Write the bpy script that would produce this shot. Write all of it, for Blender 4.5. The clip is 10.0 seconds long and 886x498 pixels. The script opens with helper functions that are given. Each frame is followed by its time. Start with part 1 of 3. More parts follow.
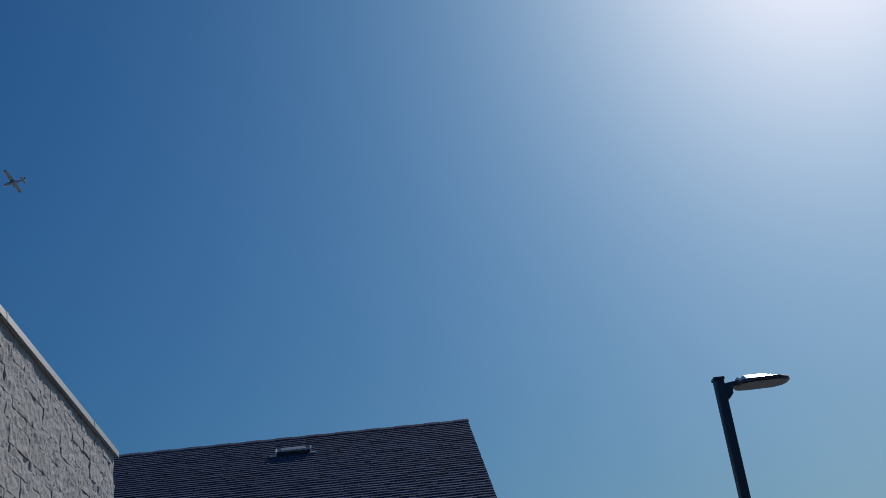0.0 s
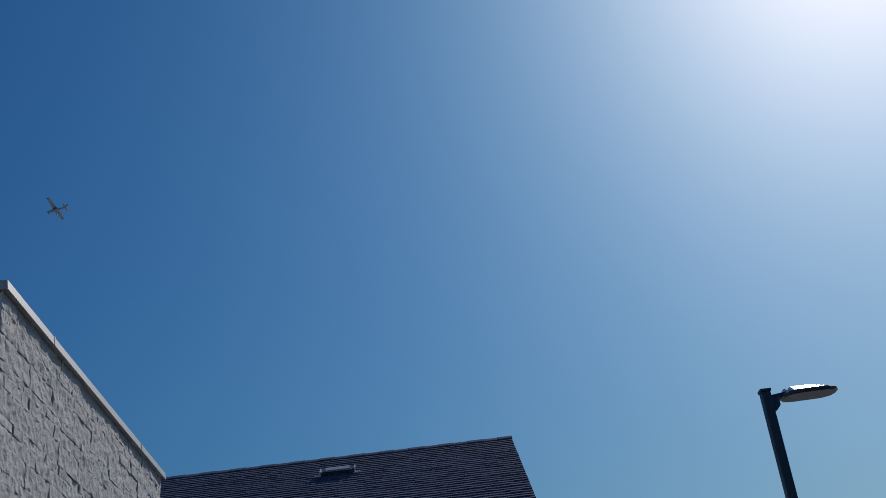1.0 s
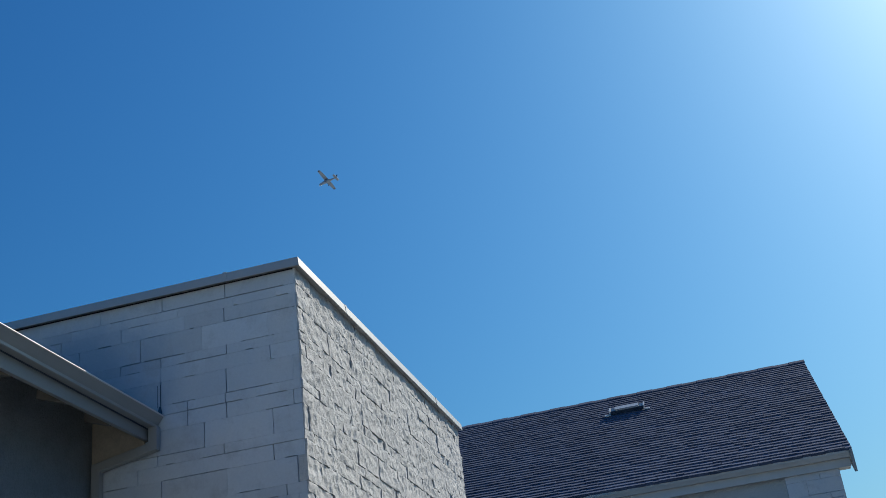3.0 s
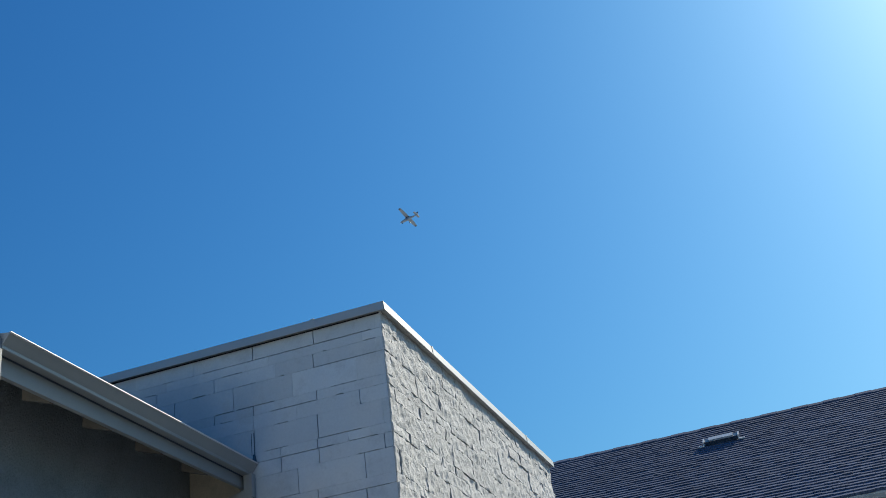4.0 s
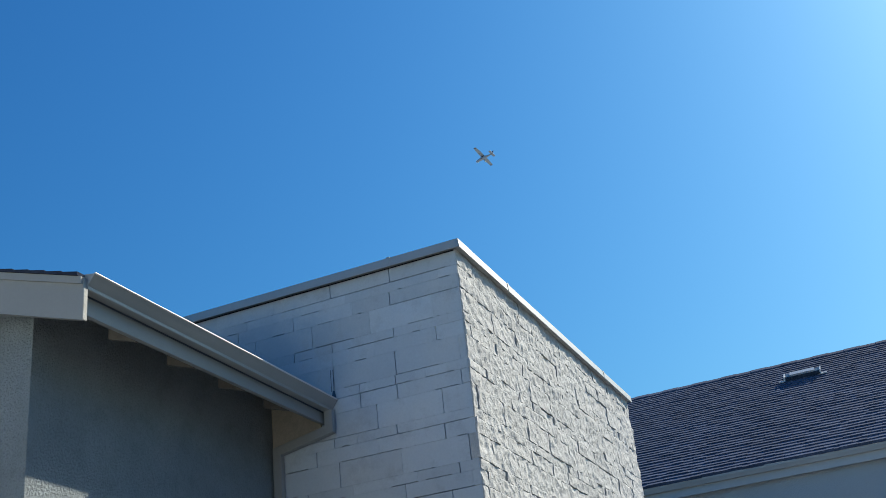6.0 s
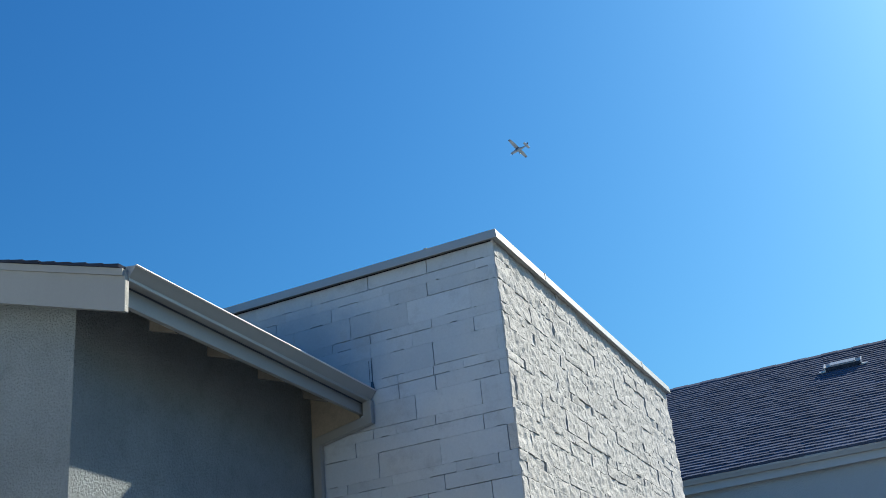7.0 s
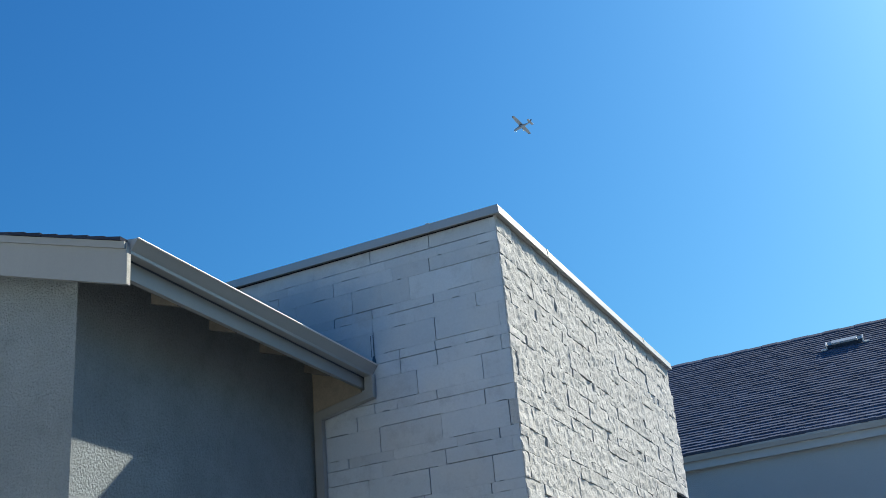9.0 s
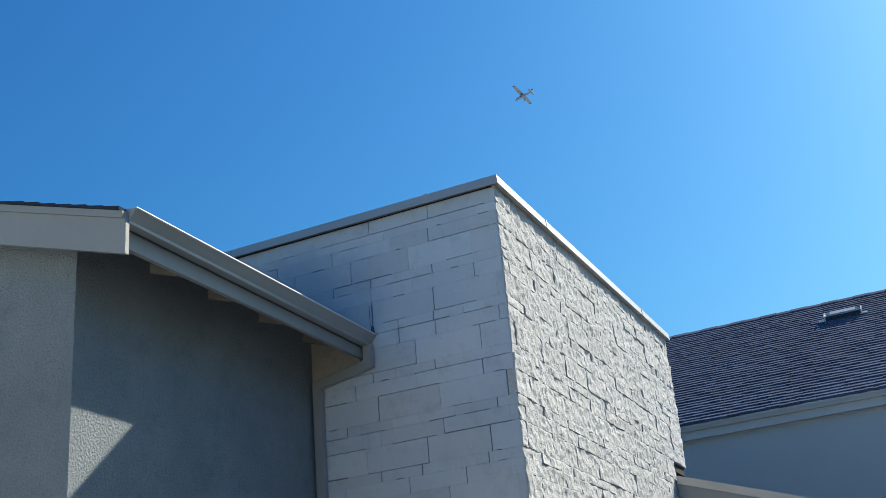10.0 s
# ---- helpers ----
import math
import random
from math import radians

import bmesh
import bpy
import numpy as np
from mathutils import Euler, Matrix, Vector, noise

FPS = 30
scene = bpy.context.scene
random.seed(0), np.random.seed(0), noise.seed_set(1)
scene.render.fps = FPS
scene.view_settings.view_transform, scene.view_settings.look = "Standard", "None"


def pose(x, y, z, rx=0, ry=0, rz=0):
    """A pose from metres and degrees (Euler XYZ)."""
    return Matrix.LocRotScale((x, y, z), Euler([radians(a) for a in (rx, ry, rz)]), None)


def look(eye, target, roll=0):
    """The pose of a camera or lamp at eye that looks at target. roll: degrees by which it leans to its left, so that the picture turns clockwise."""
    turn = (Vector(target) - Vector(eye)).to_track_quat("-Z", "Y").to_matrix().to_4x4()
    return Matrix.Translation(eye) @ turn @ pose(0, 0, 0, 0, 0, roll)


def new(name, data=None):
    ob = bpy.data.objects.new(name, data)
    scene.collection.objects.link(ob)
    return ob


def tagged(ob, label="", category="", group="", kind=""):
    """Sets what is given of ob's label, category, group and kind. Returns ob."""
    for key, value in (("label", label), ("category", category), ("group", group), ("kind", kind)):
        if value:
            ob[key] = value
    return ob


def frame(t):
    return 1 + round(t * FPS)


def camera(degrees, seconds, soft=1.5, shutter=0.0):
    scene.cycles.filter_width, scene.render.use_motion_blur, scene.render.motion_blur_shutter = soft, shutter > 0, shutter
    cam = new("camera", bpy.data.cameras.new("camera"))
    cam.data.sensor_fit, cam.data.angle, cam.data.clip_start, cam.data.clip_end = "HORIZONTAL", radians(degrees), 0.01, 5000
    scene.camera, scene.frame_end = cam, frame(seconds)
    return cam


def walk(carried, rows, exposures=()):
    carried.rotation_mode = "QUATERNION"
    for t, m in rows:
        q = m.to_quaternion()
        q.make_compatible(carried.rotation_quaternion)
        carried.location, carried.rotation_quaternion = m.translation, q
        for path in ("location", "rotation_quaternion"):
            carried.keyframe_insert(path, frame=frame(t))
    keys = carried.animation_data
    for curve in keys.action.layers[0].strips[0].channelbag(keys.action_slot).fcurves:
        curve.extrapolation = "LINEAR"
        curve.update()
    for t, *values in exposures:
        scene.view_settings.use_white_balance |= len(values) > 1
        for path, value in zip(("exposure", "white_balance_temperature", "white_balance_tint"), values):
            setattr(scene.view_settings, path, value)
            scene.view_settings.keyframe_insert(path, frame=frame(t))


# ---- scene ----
cam = camera(42.35, 10.0, soft=0.4)
ROWS = (
    (0.0, pose(3.389, -8.760, 1.581, 115.977, 6.330, -1.599)),
    (0.2, pose(3.386, -8.760, 1.579, 116.217, 5.856, -2.082)),
    (0.5, pose(3.380, -8.759, 1.576, 116.969, 6.107, -1.284)),
    (0.8, pose(3.371, -8.759, 1.572, 116.977, 6.037, -0.548)),
    (1.0, pose(3.365, -8.758, 1.570, 117.132, 6.567, 0.690)),
    (1.2, pose(3.359, -8.756, 1.567, 116.491, 6.236, 1.474)),
    (1.5, pose(3.351, -8.753, 1.566, 114.663, 6.568, 3.675)),
    (1.7, pose(3.348, -8.752, 1.567, 114.277, 6.939, 4.885)),
    (2.0, pose(3.343, -8.754, 1.573, 113.502, 7.483, 6.460)),
    (2.2, pose(3.341, -8.757, 1.579, 112.853, 8.375, 7.789)),
    (2.5, pose(3.337, -8.765, 1.589, 114.888, 7.765, 10.776)),
    (2.7, pose(3.333, -8.773, 1.596, 114.943, 6.892, 13.034)),
    (3.8, pose(3.343, -8.857, 1.641, 119.139, 6.711, 19.240)),
    (4.0, pose(3.350, -8.857, 1.642, 118.083, 6.694, 20.295)),
    (4.2, pose(3.357, -8.855, 1.641, 117.911, 6.419, 21.651)),
    (4.5, pose(3.367, -8.852, 1.638, 116.544, 6.601, 20.434)),
    (4.8, pose(3.374, -8.851, 1.634, 115.899, 6.522, 19.736)),
    (5.0, pose(3.376, -8.851, 1.631, 115.301, 6.374, 19.576)),
    (5.2, pose(3.377, -8.851, 1.628, 115.493, 6.523, 20.482)),
    (5.5, pose(3.375, -8.851, 1.623, 115.559, 5.952, 22.080)),
    (5.7, pose(3.373, -8.850, 1.620, 115.499, 5.828, 23.003)),
    (6.8, pose(3.346, -8.852, 1.606, 115.414, 5.501, 25.751)),
    (7.0, pose(3.344, -8.851, 1.604, 115.263, 5.366, 25.901)),
    (7.2, pose(3.342, -8.849, 1.603, 115.141, 5.236, 26.225)),
    (7.5, pose(3.339, -8.846, 1.602, 114.715, 5.185, 26.439)),
    (8.0, pose(3.333, -8.841, 1.600, 114.431, 4.927, 26.069)),
    (8.5, pose(3.333, -8.838, 1.598, 114.625, 4.987, 25.936)),
    (9.0, pose(3.342, -8.837, 1.597, 114.081, 5.028, 25.897)),
    (9.5, pose(3.353, -8.839, 1.594, 113.745, 5.108, 25.746)),
    (9.8, pose(3.358, -8.841, 1.593, 113.570, 5.148, 25.732)),
    (10.0, pose(3.361, -8.842, 1.592, 112.576, 4.870, 25.845)),
)
EXPOSURES = ((0.0, -1.34, 6600, 14), (0.5, -1.24, 6600, 14), (1.2, -1.18, 6620, 14), (1.5, -0.86, 6640, 13), (2.0, -0.60, 6680, 11), (2.5, -0.43, 6720, 9), (4.0, 0.04, 7080, 6.5), (5.5, 0.16, 7120, 6), (7.0, 0.35, 7150, 6), (10.0, 0.37, 7150, 6))
walk(cam, ROWS, EXPOSURES)

# ---- light ----
SUN_AZ, SUN_EL = 30.0, 40.3          # degrees clockwise from +y, and above the horizon
world = bpy.data.worlds.new("sky")
scene.world = world
world.use_nodes = True
wn = world.node_tree
wn.nodes.clear()
sky = wn.nodes.new("ShaderNodeTexSky")
sky.sky_type = "NISHITA"
sky.sun_disc = False
sky.sun_elevation = radians(SUN_EL)
sky.sun_rotation = radians(SUN_AZ)
sky.altitude = 0
sky.air_density, sky.dust_density, sky.ozone_density = 1.6, 1.8, 1.0
bg = wn.nodes.new("ShaderNodeBackground")
bg.inputs["Strength"].default_value = 0.1
wo = wn.nodes.new("ShaderNodeOutputWorld")
split_sky, join_sky = wn.nodes.new("ShaderNodeSeparateColor"), wn.nodes.new("ShaderNodeCombineColor")
wn.links.new(sky.outputs[0], split_sky.inputs[0])
for k, (gain, power) in enumerate(((0.0630, 1.76), (0.3530, 1.32), (0.8560, 1.15))):     # clear air: deeper away from the sun
    raised, scaled = wn.nodes.new("ShaderNodeMath"), wn.nodes.new("ShaderNodeMath")
    raised.operation, scaled.operation = "POWER", "MULTIPLY"
    raised.inputs[1].default_value, scaled.inputs[1].default_value = power, gain
    wn.links.new(split_sky.outputs[k], raised.inputs[0])
    wn.links.new(raised.outputs[0], scaled.inputs[0])
    wn.links.new(scaled.outputs[0], join_sky.inputs[k])
wn.links.new(join_sky.outputs[0], bg.inputs["Color"])
wn.links.new(bg.outputs[0], wo.inputs["Surface"])
sun = new("sun", bpy.data.lights.new("sun", "SUN"))
sun.data.energy, sun.data.angle, sun.data.color = 4.8, radians(0.53), (1.0, 0.95, 0.87)
a, e = radians(SUN_AZ), radians(SUN_EL)
sun.matrix_world = look((math.sin(a) * math.cos(e) * 60, math.cos(a) * math.cos(e) * 60, math.sin(e) * 60), (0, 0, 0))


# ---- materials ----
def material(name, colour, rough=0.7, metal=0.0, stain=0.2, stain_size=1.2, grain=0.12, grain_size=60.0,
             bump=0.3, bump_size=80.0, bump_depth=0.004, piece=0.0, streaks=0.0, broad=0.0, broad_size=7.0, blotch=0.0, second=None, gloss=0.5, pits=0.0, pit_size=70.0, shade_patch=None):
    """A surface with stains, fine grain and relief; piece: how far single pieces differ."""
    m = bpy.data.materials.new(name)
    m.use_nodes = True
    nt = m.node_tree
    bsdf = nt.nodes["Principled BSDF"]
    geo = nt.nodes.new("ShaderNodeNewGeometry")

    def noise_at(scale, detail, rough_=0.6, stretch=None):
        tex = nt.nodes.new("ShaderNodeTexNoise")
        tex.inputs["Scale"].default_value, tex.inputs["Detail"].default_value = scale, detail
        tex.inputs["Roughness"].default_value = rough_
        if stretch:
            mp = nt.nodes.new("ShaderNodeMapping")
            mp.inputs["Scale"].default_value = stretch
            nt.links.new(geo.outputs["Position"], mp.inputs["Vector"])
            nt.links.new(mp.outputs[0], tex.inputs["Vector"])
        else:
            nt.links.new(geo.outputs["Position"], tex.inputs["Vector"])
        return tex.outputs["Fac"]

    def math_node(op, x, y):
        n = nt.nodes.new("ShaderNodeMath")
        n.operation = op
        for k, v in enumerate((x, y)):
            if isinstance(v, (int, float)):
                n.inputs[k].default_value = v
            else:
                nt.links.new(v, n.inputs[k])
        return n.outputs[0]

    def swing(fac, amount, centre=0.5):
        return math_node("ADD", math_node("MULTIPLY", math_node("SUBTRACT", fac, centre), 2 * amount), 1.0)

    value = swing(noise_at(1 / stain_size, 4), stain)
    value = math_node("MULTIPLY", value, swing(noise_at(grain_size, 3), grain))
    if streaks:
        value = math_node("MULTIPLY", value, swing(noise_at(1.0, 5, 0.65, (7, 7, 0.7)), streaks))
    if piece:
        info = nt.nodes.new("ShaderNodeObjectInfo")
        value = math_node("MULTIPLY", value, swing(info.outputs["Random"], piece))
        isl = nt.nodes.new("ShaderNodeNewGeometry")
        value = math_node("MULTIPLY", value, swing(isl.outputs["Random Per Island"], piece))
    if blotch:
        ramp = nt.nodes.new("ShaderNodeMapRange")
        ramp.inputs["From Min"].default_value, ramp.inputs["From Max"].default_value = 0.52, 0.68
        ramp.inputs["To Min"].default_value, ramp.inputs["To Max"].default_value = 1.0, 1.0 - blotch
        nt.links.new(noise_at(3.2, 7, 0.72), ramp.inputs["Value"])
        value = math_node("MULTIPLY", value, ramp.outputs["Result"])
    if pits:
        hole = nt.nodes.new("ShaderNodeMapRange")
        hole.inputs["From Min"].default_value, hole.inputs["From Max"].default_value = 0.50, 0.62
        hole.inputs["To Min"].default_value, hole.inputs["To Max"].default_value = 1.0, 1.0 - pits
        nt.links.new(noise_at(pit_size, 3, 0.6), hole.inputs["Value"])
        value = math_node("MULTIPLY", value, hole.outputs["Result"])
    mix = nt.nodes.new("ShaderNodeVectorMath")
    mix.operation = "SCALE"
    mix.inputs[0].default_value = colour
    if second:
        two = nt.nodes.new("ShaderNodeMix")
        two.data_type = "RGBA"
        two.inputs["A"].default_value, two.inputs["B"].default_value = (*colour, 1), (*second, 1)
        spread = nt.nodes.new("ShaderNodeMapRange")
        spread.inputs["From Min"].default_value, spread.inputs["From Max"].default_value = 0.35, 0.65
        nt.links.new(noise_at(0.9, 4, 0.6), spread.inputs["Value"])
        nt.links.new(spread.outputs["Result"], two.inputs["Factor"])
        nt.links.new(two.outputs["Result"], mix.inputs[0])
    # bluish shade put into the colour around one point, with a ragged edge
    if shade_patch:
        centre, radius, tint = shade_patch
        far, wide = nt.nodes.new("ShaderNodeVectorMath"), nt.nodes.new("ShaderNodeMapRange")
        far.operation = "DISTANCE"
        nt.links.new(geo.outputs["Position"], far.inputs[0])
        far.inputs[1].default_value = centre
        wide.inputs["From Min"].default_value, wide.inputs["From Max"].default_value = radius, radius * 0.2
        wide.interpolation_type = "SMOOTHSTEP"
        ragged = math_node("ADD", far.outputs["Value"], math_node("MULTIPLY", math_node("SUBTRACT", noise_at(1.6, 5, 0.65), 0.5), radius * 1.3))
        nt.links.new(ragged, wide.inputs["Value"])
        shade_mix = nt.nodes.new("ShaderNodeMix")
        shade_mix.data_type = "RGBA"
        shade_mix.inputs["B"].default_value = (*tint, 1)
        nt.links.new(wide.outputs["Result"], shade_mix.inputs["Factor"])
        nt.links.new(two.outputs["Result"], shade_mix.inputs["A"])
        nt.links.new(shade_mix.outputs["Result"], mix.inputs[0])
    nt.links.new(value, mix.inputs["Scale"])
    nt.links.new(mix.outputs[0], bsdf.inputs["Base Color"])
    bsdf.inputs["Roughness"].default_value = rough
    bsdf.inputs["Metallic"].default_value = metal
    bsdf.inputs["Specular IOR Level"].default_value = gloss
    if bump:
        b = nt.nodes.new("ShaderNodeBump")
        b.inputs["Strength"].default_value, b.inputs["Distance"].default_value = bump, bump_depth
        nt.links.new(noise_at(bump_size, 4, 0.65), b.inputs["Height"])
        if broad:
            b2 = nt.nodes.new("ShaderNodeBump")
            b2.inputs["Strength"].default_value, b2.inputs["Distance"].default_value = broad, 0.01
            nt.links.new(noise_at(broad_size, 5, 0.6), b2.inputs["Height"])
            nt.links.new(b2.outputs[0], b.inputs["Normal"])
        nt.links.new(b.outputs[0], bsdf.inputs["Normal"])
    return m


# the face beside the gutter has its dim bluish shade painted into the colour
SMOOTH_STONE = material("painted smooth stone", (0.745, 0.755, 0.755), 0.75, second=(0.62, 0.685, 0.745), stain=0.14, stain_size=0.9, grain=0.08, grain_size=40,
                        bump=0.3, bump_size=70, bump_depth=0.002, piece=0.045, broad=0.6, broad_size=6, blotch=0.18, shade_patch=((-2.0, 0.0, 5.35), 1.0, (0.36, 0.48, 0.58)))
SPLIT_STONE = material("painted split stone", (0.625, 0.618, 0.605), 0.9, stain=0.18, stain_size=0.3, grain=0.16,
                       grain_size=90, bump=0.75, bump_size=40, bump_depth=0.010, piece=0.05, broad=0.8, broad_size=22, pits=0.12, pit_size=34)
MORTAR = material("dark joint", (0.022, 0.022, 0.024), 0.95, bump=0.4)
COPING = material("pale grey sheet metal", (0.52, 0.50, 0.47), 0.45, 0.40, stain=0.08, grain=0.03, bump=0.05, bump_size=6)
STUCCO = material("grey stucco", (0.43, 0.49, 0.52), 0.95, stain=0.24, stain_size=0.6, grain=0.2, grain_size=110,
                  bump=1.0, bump_size=52, bump_depth=0.055, broad=0.0, blotch=0.14, pits=0.12, pit_size=60)
PALE_STUCCO = material("pale grey stucco", (0.56, 0.59, 0.59), 0.95, stain=0.12, stain_size=1.6, grain=0.14, grain_size=90,
                       bump=0.8, bump_size=70, bump_depth=0.010, broad=0.2, broad_size=10)
CREAM_STUCCO = material("pale cream stucco", (0.72, 0.715, 0.66), 0.95, stain=0.12, stain_size=1.6, grain=0.14, grain_size=90, bump=0.6, bump_size=70, bump_depth=0.010)
SLATE_WALL = material("dark slate-blue paint", (0.10, 0.115, 0.14), 0.9, stain=0.15, grain=0.1, bump=0.4)
PALE_TRIM = material("pale grey painted board", (0.62, 0.625, 0.61), 0.6, stain=0.10, grain=0.05, bump=0.12, bump_size=25, streaks=0.05)
# near-white base colour that carries the sun's glint on lip and photocell
GLINT_PALE = material("near-white for sunlit glints", (0.82, 0.82, 0.82), 0.45, 0.15, stain=0.08, grain=0.05, bump=0.03, bump_size=8)
TRIM = material("grey painted board", (0.345, 0.352, 0.345), 0.6, stain=0.10, grain=0.05, bump=0.12, bump_size=25, streaks=0.05)
GUTTER = material("grey painted aluminium", (0.39, 0.40, 0.395), 0.42, 0.1, stain=0.14, stain_size=0.6, grain=0.04, bump=0.05, bump_size=5)
RAW_WOOD = material("flaking board end", (0.62, 0.60, 0.55), 0.9, stain=0.3, stain_size=0.05, grain=0.4, grain_size=150, bump=0.8)
BOARD = material("weathered tan board", (0.46, 0.415, 0.345), 0.9, stain=0.3, stain_size=0.25, grain=0.2, grain_size=60, bump=0.4, blotch=0.2)
RAFTER = material("weathered rafter wood", (0.20, 0.185, 0.165), 0.9, stain=0.3, stain_size=0.2, grain=0.2, grain_size=60, bump=0.4)
DECK = material("dark roof boards", (0.035, 0.032, 0.03), 0.9, stain=0.3, grain=0.2, bump=0.3)
SHINGLE = material("dark asphalt shingle", (0.092, 0.121, 0.190), 0.95, gloss=0.1, stain=0.25, stain_size=1.5, grain=0.5, grain_size=38,
                   bump=0.6, bump_size=150, piece=0.16)
OLD_SHINGLE = material("charcoal asphalt shingle", (0.040, 0.050, 0.075), 0.95, gloss=0.1, stain=0.25, stain_size=1.0, grain=0.4, grain_size=45, bump=0.6, bump_size=150, piece=0.12)
ZINC = material("weathered zinc sheet", (0.50, 0.52, 0.54), 0.45, 0.2, stain=0.15, stain_size=0.2, grain=0.06, bump=0.05, bump_size=8)
WHITE_METAL = material("white painted metal", (0.75, 0.75, 0.74), 0.4, stain=0.06, grain=0.03, bump=0.03)
BRIGHT_METAL = material("polished cast aluminium", (0.80, 0.80, 0.80), 0.3, 0.8, stain=0.05, grain=0.03, bump=0.03, bump_size=8)
LAMP_SHELL = material("grey cast metal", (0.10, 0.10, 0.105), 0.3, 0.4, stain=0.1, grain=0.05, bump=0.03)
DARK_METAL = material("dark bronze metal", (0.055, 0.085, 0.125), 0.36, 0.3, stain=0.2, grain=0.05, bump=0.05)
LENS = material("frosted lamp lens", (0.040, 0.060, 0.090), 0.35, stain=0.08, grain=0.03, bump=0.02)
AIRFRAME = material("white aircraft paint", (0.30, 0.36, 0.43), 0.35, stain=0.05, grain=0.02, bump=0)
AIRTRIM = material("dark aircraft trim", (0.05, 0.06, 0.10), 0.35, stain=0.05, grain=0.02, bump=0)
ASPHALT = material("worn grey asphalt", (0.055, 0.055, 0.056), 0.95, stain=0.25, stain_size=3, grain=0.3, grain_size=80, bump=0.6)
CONCRETE = material("concrete paving", (0.31, 0.325, 0.32), 0.9, stain=0.18, stain_size=2, grain=0.12, bump=0.4)


# ---- mesh helpers ----
def thing(name, label, category, at=(0, 0, 0), kind="", group=""):
    ob = new(name)
    ob.empty_display_size = 0.2
    ob.location = at
    return tagged(ob, label, category, group, kind)


def child_of(ob, parent):
    """Parents ob, which is made in world metres, and keeps it where it is."""
    ob.parent = parent
    if parent is not None:
        place, chain = Matrix.Identity(4), parent
        while chain is not None:
            place = chain.matrix_parent_inverse @ Matrix.LocRotScale(chain.location, chain.rotation_euler, chain.scale) @ place
            chain = chain.parent
        ob.matrix_parent_inverse = place.inverted()
    return ob


def part(name, bm, mat, parent, label="", kind="", smooth=False):
    """Links a bmesh, made in world metres, as one mesh object under a thing or part."""
    me = bpy.data.meshes.new(name)
    bmesh.ops.recalc_face_normals(bm, faces=bm.faces)
    bm.to_mesh(me)
    bm.free()
    if smooth:
        me.shade_smooth()
    me.materials.append(mat)
    ob = child_of(new(name, me), parent)
    return tagged(ob, label=label, kind=kind)


def box(bm, x0, x1, y0, y1, z0, z1, bevel=0.0):
    vs = [bm.verts.new((x, y, z)) for x in (x0, x1) for y in (y0, y1) for z in (z0, z1)]
    fs = [bm.faces.new([vs[i] for i in f]) for f in ((0, 1, 3, 2), (4, 6, 7, 5), (0, 4, 5, 1), (2, 3, 7, 6), (0, 2, 6, 4), (1, 5, 7, 3))]
    if bevel:
        es = list({ed for f in fs for ed in f.edges})
        bmesh.ops.bevel(bm, geom=es, offset=bevel, segments=2, affect="EDGES", profile=0.6)
    return bm


def prism(bm, outline, axis, lo, hi):
    """An outline swept along an axis. axis 0: (y, z) points; 1: (x, z); 2: (x, y)."""
    def at(p, s):
        return {0: (s, p[0], p[1]), 1: (p[0], s, p[1]), 2: (p[0], p[1], s)}[axis]
    rings = [[bm.verts.new(at(p, s)) for p in outline] for s in (lo, hi)]
    n = len(outline)
    for i in range(n):
        bm.faces.new((rings[0][i], rings[0][(i + 1) % n], rings[1][(i + 1) % n], rings[1][i]))
    bm.faces.new(rings[0])
    bm.faces.new(list(reversed(rings[1])))
    return bm


def slab(bm, corners, thick):
    """A plate: corners counter-clockwise from outside, with thickness to the inside."""
    n = (Vector(corners[1]) - Vector(corners[0])).cross(Vector(corners[-1]) - Vector(corners[0])).normalized()
    top = [bm.verts.new(c) for c in corners]
    low = [bm.verts.new(Vector(c) - n * thick) for c in corners]
    k = len(corners)
    bm.faces.new(top)
    bm.faces.new(list(reversed(low)))
    for i in range(k):
        bm.faces.new((top[(i + 1) % k], top[i], low[i], low[(i + 1) % k]))
    return bm


def tube(bm, a, b, ra, rb, sides=12, squash=1.0):
    """A tapered round bar from a to b."""
    a, b = Vector(a), Vector(b)
    q = (b - a).to_track_quat("Z", "Y")
    rings = []
    for p, r in ((a, ra), (b, rb)):
        rings.append([bm.verts.new(p + q @ Vector((r * math.cos(2 * math.pi * i / sides), r * squash * math.sin(2 * math.pi * i / sides), 0))) for i in range(sides)])
    for i in range(sides):
        bm.faces.new((rings[0][i], rings[0][(i + 1) % sides], rings[1][(i + 1) % sides], rings[1][i]))
    bm.faces.new(list(reversed(rings[0])))
    bm.faces.new(rings[1])
    return bm


# ---- ground ----
g = bmesh.new()
box(g, -2500, 2500, -2500, 2500, -0.4, 0.0)
tagged(part("ground", g, CONCRETE, None), "grey sunlit concrete lot stretching to the horizon", "ground", kind="structure")
# unseen dark sheet, added to weaken the bounce onto the side wall and eave
g = bmesh.new()
box(g, -1.97, 40.0, -9.6, 9.6, -0.1, 0.006)
tagged(part("road", g, ASPHALT, None), "unseen dark asphalt sheet, added to cut bounced light between the buildings", "road", kind="structure")

# added out of view: blocks low sky and bounce reaching the house's side wall
g = bmesh.new()
box(g, 9.8, 10.1, -16.0, 0.0, 0.0, 9.0)
tagged(part("wall_east", g, SLATE_WALL, None), "unseen dark slate-blue wall, added to block low light across the drive", "wall", kind="structure")

# added reflector out of view: throws sunlight back at the shaded walls
g = bmesh.new()
box(g, -14.0, 2.2, -14.3, -14.0, 0.0, 6.6)
